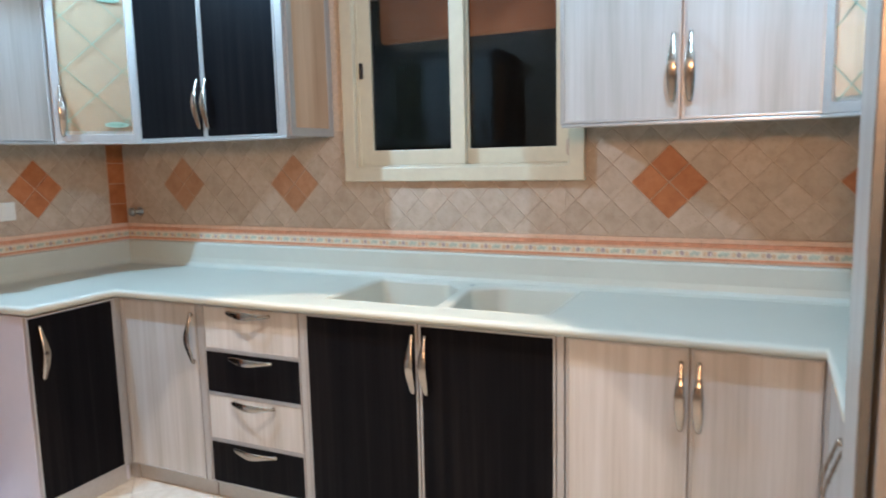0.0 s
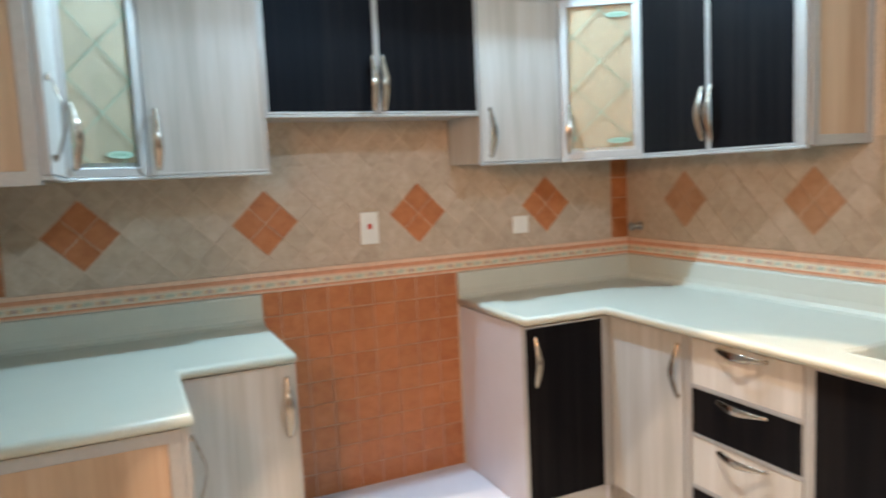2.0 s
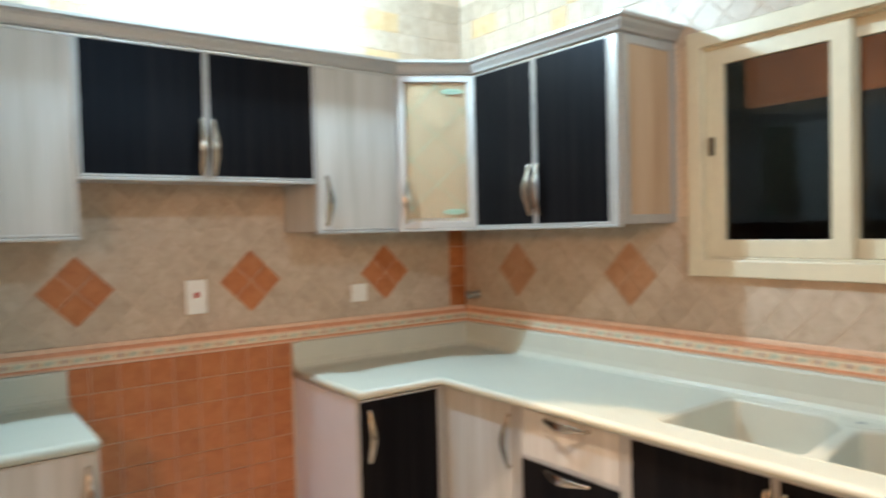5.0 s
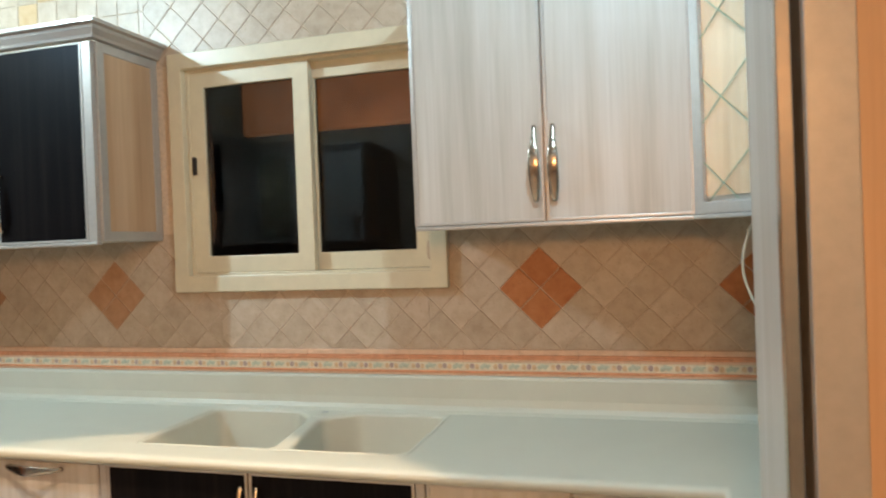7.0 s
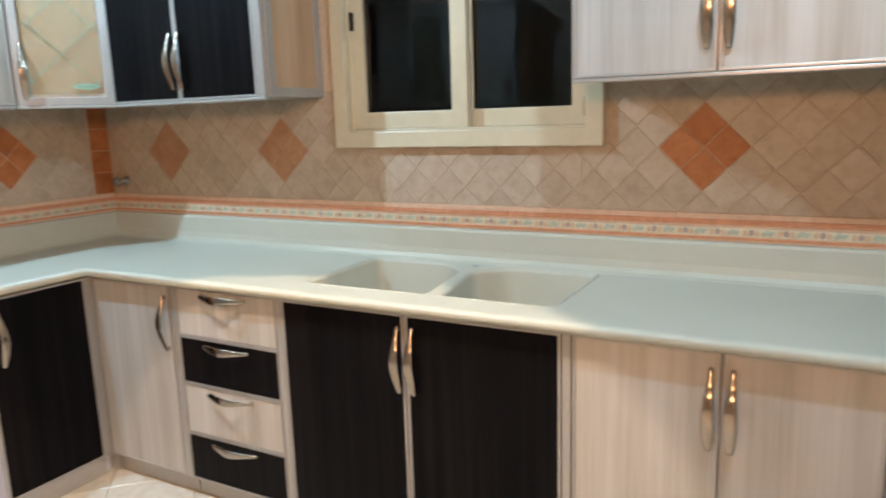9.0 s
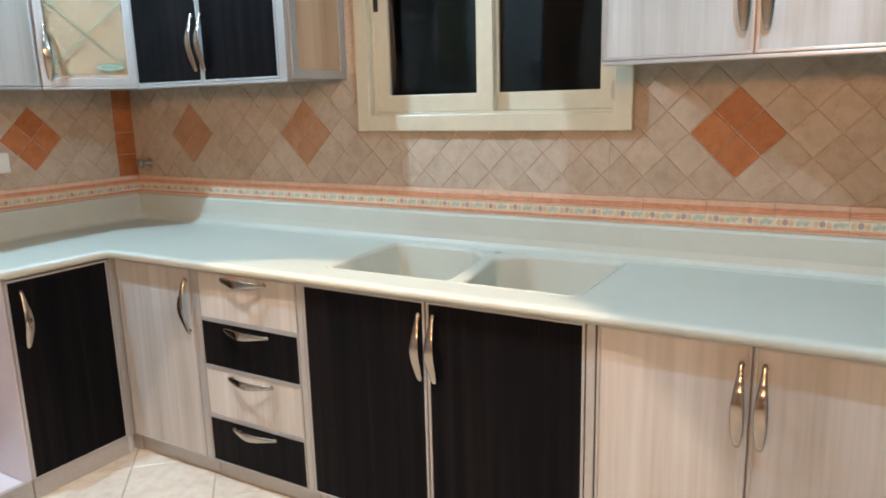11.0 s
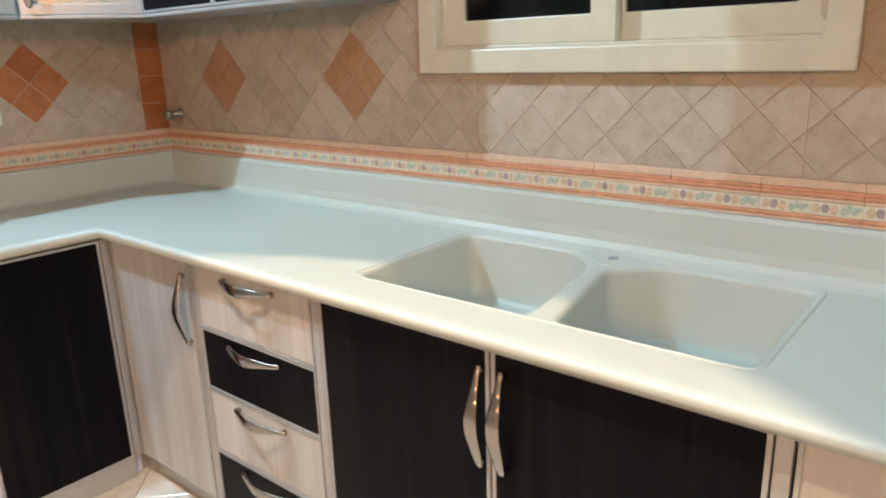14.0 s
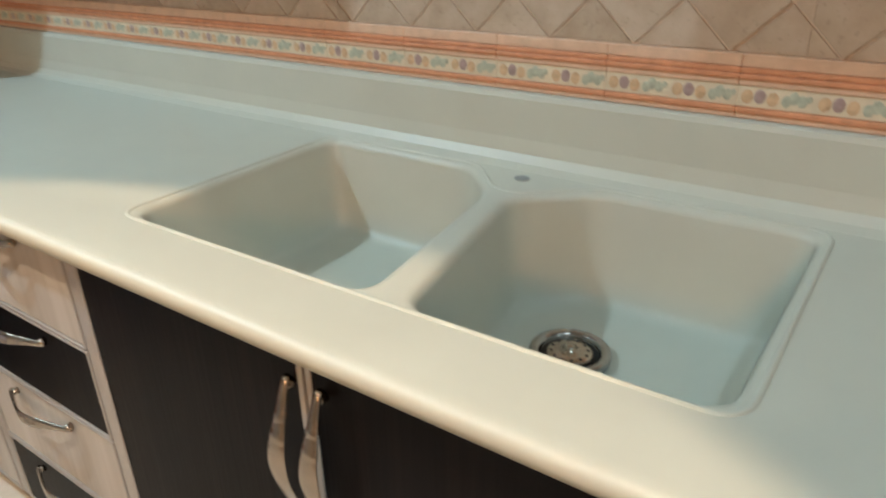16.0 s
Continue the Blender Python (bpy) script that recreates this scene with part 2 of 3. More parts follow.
def structure(name, bm, mat, label, category="", smooth=False):
    return tagged(part(name, bm, mat, None, "", smooth), label, category or name.split("_")[0], "", "structure")


# ---- room shell ----
RX, SY, TOP = 3.97, -3.03, 2.92          # east wall, south wall, ceiling
WX0, WX1, WZ0, WZ1 = 1.461, 2.519, 1.350, 2.235   # window opening
structure("floor", boxes([(-0.15, SY - 1.6, -0.10, RX + 0.15, 0.15, -0.006)]), FLOOR_GROUT, "pale grouted kitchen floor under marble tiles", "floor")
structure("ceiling", boxes([(-0.15, SY - 1.6, TOP, RX + 0.15, 0.15, TOP + 0.1)]), BOUNCE_TAN, "unseen ceiling, dark tan to cut and warm bounced light", "ceiling")
T = 0.003
WALL_N = structure("wall_north", boxes([(0, T, 0, WX0, 0.15, TOP), (WX1, T, 0, RX, 0.15, TOP), (WX0, T, 0, WX1, 0.15, WZ0), (WX0, T, WZ1, WX1, 0.15, TOP)]), GROUT, "wall of diagonal beige tiles round a sliding window", "wall")
WALL_W = structure("wall_west", boxes([(-0.15, SY - 0.15, 0, -T, 0.15, TOP)]), GROUT, "wall of beige tiles with terracotta diamonds and border", "wall")
WALL_E = structure("wall_east", boxes([(RX, SY - 1.6, 0, RX + 0.15, 0.15, TOP)]), GROUT, "beige wall behind the tall cabinet", "wall")
WALL_S = structure("wall_south", boxes([(-0.15, SY - 0.15, 0, 2.35, SY - T, TOP), (3.35, SY - 0.15, 0, RX, SY - T, TOP), (2.35, SY - 0.15, 2.1, 3.35, SY - T, TOP)]), GROUT, "wall of pale diagonal tiles beside the doorway", "wall")
structure("wall_hall", boxes([(-0.15, SY - 1.6, 0, RX, SY - 1.45, TOP), (-0.15, SY - 1.45, 0, 0, SY - 0.15, TOP)]), BOUNCE_TAN, "unseen hall wall behind the doorway, dark tan to cut bounce", "wall")

# ---- handles, doors, cabinets ----


def bow_handle_mesh(length=0.222, stand=0.030):
    """A bow pull lying along z, standing off towards -y: a slim neck with two raised rings, then a broad blade that tapers to its tip."""
    bm, n, sides = bmesh.new(), 44, 12
    rings = []
    for i in range(n + 1):
        s = i / n
        z = (0.5 - s) * length
        y = -0.004 - stand * (math.sin(math.pi * s) ** 0.75) + 0.003 * math.sin(3 * math.pi * s)
        u = min(1.0, max(0.0, (s - 0.02) / 0.50))
        w = 0.0062 + 0.0098 * u * u * (3 - 2 * u)
        if s > 0.62:
            v = (s - 0.62) / 0.38
            w *= 1 - 0.55 * v * v
        w *= 0.72 if s < 0.015 or s > 0.985 else 1.0
        t = 0.0024 + 0.0016 * abs(math.cos(math.pi * s))
        for r in (0.20, 0.315):
            k = max(0.0, 1 - abs(s - r) / 0.020)
            w += 0.0011 * k
            t += 0.0022 * k
        rings.append([bm.verts.new((w * math.cos(a), y + t * math.sin(a), z)) for a in (k * math.tau / sides for k in range(sides))])
    for a, c in zip(rings, rings[1:]):
        for k in range(sides):
            bm.faces.new((a[k], a[(k + 1) % sides], c[(k + 1) % sides], c[k]))
    bm.faces.new(rings[0][::-1]), bm.faces.new(rings[-1])
    for z in (-length / 2 + 0.012, length / 2 - 0.012):
        bmesh.ops.create_cone(bm, cap_ends=True, segments=10, radius1=0.0075, radius2=0.0055, depth=0.014, matrix=Matrix.Translation((0, -0.004, z)) @ Matrix.Rotation(math.pi / 2, 4, "X"))
    bmesh.ops.recalc_face_normals(bm, faces=list(bm.faces))
    return mesh_of("handle", bm, CHROME, True)


HANDLE = bow_handle_mesh()
DT, FW = 0.020, 0.009       # door thickness, aluminium edging


def door(parent, x0, z0, x1, z1, mat, pull=None, drawer=False, name="door"):
    """A framed flat door or drawer front in the plane y = 0 .. -DT of its cabinet. pull: (x, z) of the handle's middle."""
    g = 0.0015
    x0, z0, x1, z1 = x0 + g, z0 + g, x1 - g, z1 - g
    p = part(name, boxes([(x0 + FW * 0.8, -DT + 0.003, z0 + FW * 0.8, x1 - FW * 0.8, -0.003, z1 - FW * 0.8)], 0.001, 1), mat, parent)
    f = FW if not drawer else 0.005
    part("edge_frame", ring(x0, z0, x1, z1, f, -DT, 0, 0.002), ALU, p, "satin aluminium edging")
    if pull:
        m = Matrix.Translation((pull[0], -DT - 0.003, pull[1]))
        part("handle", HANDLE, CHROME, p, "curved nickel bow handle with raised rings", at=m @ Matrix.Rotation(math.pi / 2, 4, "Y") if drawer else m)
    return p


def turned_ring(xa, xb, y0, z0, y1, z1, f):
    """The same frame standing in the y, z plane."""
    bm = ring(y0, z0, y1, z1, f, xa, xb, 0.002)
    for v in bm.verts:
        v.co.x, v.co.y = v.co.y, v.co.x
    bmesh.ops.recalc_face_normals(bm, faces=list(bm.faces))
    return bm


def side_panel(parent, x, depth, z0, z1, outward, mat=PEACH_WOOD):
    """A framed end panel on the cabinet's side at x; outward is +1 or -1 along x."""
    a, b = (x, x + 0.006 * outward)
    lo, hi = min(a, b), max(a, b)
    c = x + 0.010 * outward
    l2, h2 = min(a, c), max(a, c)
    f = 0.035
    p = part("side_panel", boxes([(lo, f, z0 + f, hi, depth - f, z1 - f)]), mat, parent, "light oak end panel")
    part("side_frame", turned_ring(l2, h2, 0, z0, depth, z1, f), ALU, p, "pale aluminium framing")


def cabinet(name, label, m, w, depth, z0, z1, mat=ALU, plinth=0.0, group=""):
    c = thing(name, label, "cabinet", m, group)
    part("body", boxes([(0.001, 0.002, z0, w - 0.001, depth, z1)], 0.002, 1), mat, c)
    if plinth:
        part("plinth", boxes([(0.002, 0.012, 0.001, w - 0.002, 0.03, plinth)], 0.001, 1), ALU, c, "pale aluminium plinth")
    return c


def facing(x, y, rz):
    return pose(x, y, 0, 0, 0, rz)


BZ0, BZ1 = 0.078, 0.853
BASES = "base cabinets"
D = 0.585
# north run, facing south
c = cabinet("base_cabinet", "whitewashed single-door corner base cabinet under the white worktop", facing(0.61, -0.588, 0), 0.471, D, BZ0, BZ1, plinth=0.078, group=BASES)
door(c, 0.0, BZ0, 0.440, BZ1, WHITE_WOOD, (0.418, 0.704))
part("stile", boxes([(0.4415, -DT + 0.002, BZ0, 0.470, 0, BZ1)], 0.002), ALU, c)
c = cabinet("drawer_cabinet", "four-drawer base cabinet with alternating white and dark fronts", facing(1.083, -0.588, 0), 0.515, D, BZ0, BZ1, plinth=0.078, group=BASES)
for a, b, mm in ((0.662, BZ1, WHITE_WOOD), (0.474, 0.662, BLACK_WOOD), (0.271, 0.474, WHITE_WOOD), (BZ0, 0.271, BLACK_WOOD)):
    door(c, 0.0, a, 0.488, b, mm, (0.247, b - 0.026), True, "drawer_front")
part("stile", boxes([(0.4895, -DT + 0.002, BZ0, 0.514, 0, BZ1)], 0.002), ALU, c)
c = cabinet("sink_cabinet", "dark wenge two-door sink base cabinet with aluminium edging", facing(1.599, -0.588, 0), 1.0, D, BZ0, 0.66, plinth=0.078, group=BASES)
door(c, 0.0, BZ0, 0.487, BZ1, BLACK_WOOD, (0.468, 0.703))
door(c, 0.489, BZ0, 0.992, BZ1, BLACK_WOOD, (0.520, 0.703))
part("stile", boxes([(0.9935, -DT + 0.002, BZ0, 1.0185, 0, BZ1)], 0.002), ALU, c)
c = cabinet("base_cabinet", "whitewashed two-door base cabinet with nickel bow handles", facing(2.619, -0.588, 0), 0.745, D, BZ0, BZ1, plinth=0.078, group=BASES)
door(c, 0.002, BZ0, 0.384, BZ1, WHITE_WOOD, (0.360, 0.702))
door(c, 0.386, BZ0, 0.742, BZ1, WHITE_WOOD, (0.412, 0.702))
post = thing("corner_post", "pale aluminium filler post between two base cabinets", "filler post")
part("post", boxes([(0.560, -0.633, BZ0, 0.6005, -0.560, BZ1), (0.601, -0.6005, BZ0, 0.6185, -0.560, BZ1)], 0.002), ALU, post)
part("plinth", boxes([(0.555, -0.605, 0.001, 0.573, -0.574, 0.085), (0.574, -0.590, 0.001, 0.621, -0.574, 0.085)], 0.001), ALU, post)
post = thing("corner_post", "pale aluminium filler post at the worktop's inner corner", "filler post")
part("post", boxes([(3.3625, -0.6535, BZ0, 3.405, -0.570, BZ1)], 0.002), ALU, post)
part("plinth", boxes([(3.3665, -0.650, 0.001, 3.405, -0.570, 0.077)], 0.001), ALU, post)
# west run, facing east
c = cabinet("base_cabinet", "dark wenge base cabinet with white end panel beside cooker gap", facing(0.585, -1.041, 90), 0.435, D, 0.001, BZ1, WHITE_PANEL, 0.0, BASES)
part("plinth", boxes([(0.002, -0.012, 0.001, 0.405, 0.0, 0.076)], 0.001), ALU, c)
door(c, 0.0, BZ0, 0.405, BZ1, BLACK_WOOD, (0.050, 0.70))
c = cabinet("base_cabinet", "whitewashed single-door base cabinet between cooker gap and corner", facing(0.585, -2.365, 90), 0.383, D, BZ0, BZ1, WHITE_WOOD, 0.085, BASES)
door(c, 0.0, BZ0, 0.383, BZ1, WHITE_WOOD, (0.345, 0.70))
# south stub, facing north
c = cabinet("base_cabinet", "base cabinet end with framed light oak side panel", facing(1.100, -2.405, 180), 0.50, D, BZ0, BZ1, ALU, 0.078, BASES)
door(c, 0.0, BZ0, 0.50, BZ1, WHITE_WOOD, (0.055, 0.70))
side_panel(c, 0.0, D, BZ0, BZ1, -1)
# east return
c = cabinet("base_cabinet", "whitewashed base cabinet under the worktop's side return", facing(3.388, -0.655, -90), 0.685, 0.57, BZ0, BZ1, ALU, 0.085, BASES)
door(c, 0.0, BZ0, 0.47, BZ1, WHITE_WOOD, (0.43, 0.70))
door(c, 0.472, BZ0, 0.685, BZ1, WHITE_WOOD, (0.50, 0.70))

# cooker gap: low tiled step with a pale kerb
step = thing("gap_step", "low white step with pale kerb filling the cooker gap", "step")
part("slab", boxes([(0.0, -1.980, 0.0, 0.565, -1.043, 0.058)], 0.003), WHITE_PANEL, step)
part("kerb", boxes([(0.566, -1.980, 0.0, 0.590, -1.043, 0.078)], 0.003), ALU, step)

# ---- upper cabinets ----
UZ0, UZ1, HZ0 = 1.536, 2.243, 1.749
UPS = "wall cabinets"
UD = 0.318


def underside_rail(c, w, z):
    part("light_rail", boxes([(0.0, -DT - 0.002, z - 0.012, w, 0.004, z)], 0.003), ALU, c, "aluminium bottom rail")


c = cabinet("wall_cabinet", "dark wenge two-door wall cabinet beside the window", facing(0.515, -0.318, 0), 0.845, 0.318, UZ0, UZ1, group=UPS)
door(c, 0.0, UZ0, 0.400, UZ1, BLACK_WOOD, (0.377, 1.69))
door(c, 0.402, UZ0, 0.806, UZ1, BLACK_WOOD, (0.427, 1.69))
part("stile", boxes([(0.8075, -DT, UZ0, 0.844, 0, UZ1)], 0.002), ALU, c)
side_panel(c, 0.845, 0.318, UZ0, UZ1, 1)
underside_rail(c, 0.845, UZ0)
c = cabinet("wall_cabinet", "whitewashed two-door wall cabinet beside the window", facing(2.534, -0.318, 0), 0.806, 0.318, UZ0, UZ1, group=UPS)
door(c, 0.0, UZ0, 0.396, UZ1, WHITE_WOOD, (0.370, 1.705))
door(c, 0.398, UZ0, 0.805, UZ1, WHITE_WOOD, (0.424, 1.705))
side_panel(c, 0.0, 0.318, UZ0, UZ1, -1)
underside_rail(c, 0.80, UZ0)
c = cabinet("wall_cabinet", "whitewashed single-door wall cabinet beside the hood cabinet", facing(0.318, -1.060, 90), 0.413, 0.318, UZ0, UZ1, WHITE_WOOD, 0, UPS)
door(c, 0.0, UZ0, 0.413, UZ1, WHITE_WOOD, (0.045, 1.665))
underside_rail(c, 0.413, UZ0)
c = cabinet("hood_cabinet", "short dark wenge two-door cabinet above the cooker gap", facing(0.318, -1.970, 90), 0.908, 0.318, HZ0, UZ1, ALU, 0, UPS)
door(c, 0.0, HZ0, 0.452, UZ1, BLACK_WOOD, (0.430, 1.87))
door(c, 0.454, HZ0, 0.908, UZ1, BLACK_WOOD, (0.474, 1.87))
underside_rail(c, 0.908, HZ0)
c = cabinet("wall_cabinet", "whitewashed single-door wall cabinet next to the glass corner", facing(0.318, -2.397, 90), 0.426, 0.318, UZ0, UZ1, WHITE_WOOD, 0, UPS)
door(c, 0.0, UZ0, 0.426, UZ1, WHITE_WOOD, (0.035, 1.665))
underside_rail(c, 0.426, UZ0)
c = cabinet("wall_cabinet", "wall cabinet end with framed light oak side panel", facing(1.085, -2.665, 180), 0.58, 0.355, UZ0, UZ1, ALU, 0, UPS)
door(c, 0.0, UZ0, 0.58, UZ1, WHITE_WOOD, (0.06, 1.68))
side_panel(c, 0.0, 0.355, UZ0 - 0.024, UZ1, -1)
underside_rail(c, 0.58, UZ0)
c = cabinet("wall_cabinet", "whitewashed wall cabinet on the side return", facing(3.652, -0.648, -90), 0.69, 0.318, UZ0, UZ1, ALU, 0, UPS)
door(c, 0.0, UZ0, 0.69, UZ1, WHITE_WOOD, (0.63, 1.68))


def oval(x, z, rx, rz, y):
    """A thin oval label lying in the plane of a door."""
    bm = bmesh.new()
    bmesh.ops.create_cone(bm, cap_ends=True, segments=28, radius1=1.0, radius2=1.0, depth=0.0006, matrix=Matrix.Translation((x, y, z)) @ Matrix.Diagonal((rx, 1, rz, 1)) @ Matrix.Rotation(math.pi / 2, 4, "X"))
    return bm


def corner_cabinet(label, outline, p, q, pull_side, backing=PAPER, note="cream paper behind the glass"):
    """A corner wall cabinet with a framed door of leaded glass between the plan points p and q (local x runs from p to q)."""
    c = thing("corner_cabinet", label, "cabinet", None, UPS)
    part("body", prism(outline, UZ0, UZ1, 0.002, 1), ALU, c)
    d = Vector(q) - Vector(p)
    w, rz = d.length, math.degrees(math.atan2(d.y, d.x))
    m = facing(p[0], p[1], rz)
    f = 0.036
    g = 0.003
    dr = part("glass_door", ring(g, UZ0, w - g, UZ1, f - g, -DT, 0), ALU, c, "aluminium-framed glass door", at=m)
    part("paper_backing", boxes([(f - 0.005, -0.006, UZ0 + f + 0.012, w - f + 0.005, -0.002, UZ1 - f + 0.005)]), backing, dr, note)
    part("pane", boxes([(f - 0.004, -0.013, UZ0 + f - 0.004, w - f + 0.004, -0.009, UZ1 - f + 0.004)]), CLEAR, dr, "clear cabinet glass").visible_shadow = False
    x0, x1, z0, z1 = f, w - f, UZ0 + f, UZ1 - f
    bm = bmesh.new()
    span = (x1 - x0) * 0.95
    k = z0 - span * 0.7
    while k < z1:
        for sgn in (1, -1):
            ts = [max(0, (z0 - k) / span), min(1, (z1 - k) / span)]
            if ts[0] < ts[1]:
                pa, pb = [(x0 + (x1 - x0) * (t if sgn > 0 else 1 - t), -0.0145, k + span * t) for t in ts]
                r = sweep([pa, pb], 0.0016, 5)
                tmp = bpy.data.meshes.new("tmp")
                r.to_mesh(tmp)
                r.free()
                bm.from_mesh(tmp)
                bpy.data.meshes.remove(tmp)
        k += 0.225
    part("lattice", bm, GREEN_LINE, dr, "green leaded lattice lines")
    for z in (UZ0 + f + 0.040, UZ1 - f - 0.040):
        st = part("sticker", oval(w - f - 0.068, z, 0.052, 0.013, -0.0140), STICKER, dr, "small oval green sticker")
        part("lettering", boxes([(w - f - 0.100 + 0.011 * k, -0.0146, z - 0.0045, w - f - 0.0925 + 0.011 * k, -0.0141, z + 0.0045) for k in range(6)]), GREEN_LINE, st, "dark green bars of lettering")
    part("handle", HANDLE, CHROME, dr, "curved nickel bow handle with raised rings", at=Matrix.Translation((pull_side * w if pull_side < 1 else w - 0.025, -DT - 0.003, 1.67)))
    part("light_rail", boxes([(0, -DT - 0.002, UZ0 - 0.012, w, 0.004, UZ0)], 0.003), ALU, c, at=m)
    return c


corner_cabinet("diagonal corner wall cabinet with leaded glass door", [(0, 0), (0, -0.645), (0.318, -0.645), (0.514, -0.318), (0.514, 0)], (0.328, -0.638), (0.508, -0.326), 0.09)
corner_cabinet("diagonal corner wall cabinet with leaded glass door", [(0, SY), (0.503, SY), (0.503, -2.675), (0.318, -2.399), (0, -2.399)], (0.505, -2.665), (0.325, -2.407), 0.12)
corner_cabinet("diagonal corner wall cabinet with leaded glass door", [(RX, 0), (3.342, 0), (3.342, -0.318), (3.652, -0.646), (RX, -0.646)], (3.346, -0.326), (3.645, -0.640), 1.0, PEACH_WOOD, "tan board behind the glass")


def cornice(name, path):
    """A stepped crown moulding that follows the cabinet fronts."""
    prof = [(0.0, 0.0), (-0.022, 0.002), (-0.026, 0.012), (-0.040, 0.030), (-0.044, 0.040), (-0.058, 0.046), (-0.058, 0.058), (0.0, 0.058)]
    bm, rings = bmesh.new(), []
    pts = [Vector((*p, 0)) for p in path]
    for i, p in enumerate(pts):
        a = (p - pts[i - 1]).normalized() if i else (pts[1] - p).normalized()
        b = (pts[i + 1] - p).normalized() if i < len(pts) - 1 else a
        na, nb = Vector((-a.y, a.x, 0)), Vector((-b.y, b.x, 0))
        mid = (na + nb).normalized()
        mid /= max(0.4, mid.dot(na))
        rings.append([bm.verts.new(p + mid * u + Vector((0, 0, UZ1 + 0.001 + v))) for u, v in prof])
    for r, s in zip(rings, rings[1:]):
        for k in range(len(prof)):
            k2 = (k + 1) % len(prof)
            bm.faces.new((r[k], r[k2], s[k2], s[k]))
    bm.faces.new(rings[0]), bm.faces.new(rings[-1][::-1])
    bmesh.ops.recalc_face_normals(bm, faces=list(bm.faces))
    return tagged(part(name, bm, ALU), "pale stepped cornice along the wall cabinet tops", "cornice")


cornice("cornice", [(1.085, SY + 0.002), (1.085, -2.653), (0.512, -2.653), (0.330, -2.401), (0.330, -0.647), (0.516, -0.330), (1.363, -0.330), (1.363, -0.003)])
cornice("cornice", [(2.529, -0.003), (2.529, -0.330), (3.342, -0.330), (3.642, -0.648), (3.642, -1.335)])

# ---- tall cabinet ----
c = thing("tall_cabinet", "tall whitewashed larder cabinet with framed oak side panel", "cabinet", facing(3.359, -1.347, -90))
part("body", boxes([(0.002, 0.004, 0.085, 0.218, 0.606, 2.235)], 0.002, 1), ALU, c)
part("plinth", boxes([(0.002, 0.02, 0.001, 0.218, 0.04, 0.085)], 0.001, 1), ALU, c)
dr = part("door", boxes([(0.002, -DT, 0.088, 0.197, -0.004, 2.235)], 0.002), WHITE_WOOD, c)
part("edge_frame", boxes([(0.1975, -DT - 0.001, 0.088, 0.217, -0.005, 2.235)], 0.002), CHROME, dr, "shiny aluminium edge profile")
part("side_panel", boxes([(0.219, 0.054, 0.12, 0.224, 0.55, 2.2)]), PEACH_WOOD, c, "light oak end panel")
part("side_frame", boxes([(0.219, 0.004, 0.085, 0.229, 0.053, 2.235), (0.219, 0.551, 0.085, 0.229, 0.606, 2.235), (0.219, 0.054, 0.085, 0.229, 0.55, 0.119), (0.219, 0.054, 2.201, 0.229, 0.55, 2.235)], 0.002), ALU, c, "pale aluminium framing")

# ---- worktops ----
CZ0, CZ1 = 0.858, 0.897


def rounded(points, radius, steps=5):
    """A plan outline with rounded corners."""
    out, n = [], len(points)
    for i in range(n):
        a, p, b = Vector(points[i - 1]), Vector(points[i]), Vector(points[(i + 1) % n])
        r = min(radius, (a - p).length * 0.45, (b - p).length * 0.45)
        s, e = p + (a - p).normalized() * r, p + (b - p).normalized() * r
        for k in range(steps + 1):
            t = k / steps
            out.append(tuple((1 - t) ** 2 * s + 2 * t * (1 - t) * p + t * t * e))
    return out


def slab(outer, holes, z0, z1, bevel):
    """A worktop plate with holes and a bullnose round its rim."""
    bm = bmesh.new()
    edges = []
    for loop in (outer, *holes):
        vs = [bm.verts.new((x, y, z1)) for x, y in loop]
        edges += [bm.edges.new((vs[i], vs[(i + 1) % len(vs)])) for i in range(len(vs))]
    bmesh.ops.triangle_fill(bm, edges=edges, use_beauty=True, use_dissolve=False)
    g = bmesh.ops.extrude_face_region(bm, geom=list(bm.faces))
    bmesh.ops.translate(bm, vec=(0, 0, z0 - z1), verts=[v for v in g["geom"] if isinstance(v, bmesh.types.BMVert)])
    bmesh.ops.recalc_face_normals(bm, faces=list(bm.faces))
    rim = [e for e in bm.edges if len(e.link_faces) == 2 and abs(e.verts[0].co.z - e.verts[1].co.z) < 1e-6 and e.calc_face_angle(0) > 1.0]
    bmesh.ops.bevel(bm, geom=rim, offset=bevel, segments=4, affect="EDGES", profile=0.5)
    return bm


BOWL_L = rounded([(1.648, -0.076), (1.655, -0.520), (2.112, -0.520), (2.060, -0.168), (1.972, -0.074)], 0.038)
BOWL_R = rounded([(2.112, -0.172), (2.176, -0.520), (2.526, -0.512), (2.530, -0.076), (2.216, -0.080)], 0.038)
MAIN = [(0.002, -0.002), (0.002, -1.047), (0.628, -1.047), (0.628, -0.645), (3.357, -0.645), (3.357, -1.343), (RX - 0.002, -1.343), (RX - 0.002, -0.002)]
top = thing("worktop", "white solid-surface worktop with twin integral sink bowls", "worktop")
part("slab", slab(MAIN, [BOWL_L, BOWL_R], CZ0, CZ1, 0.016), SOLID, top, smooth=True)


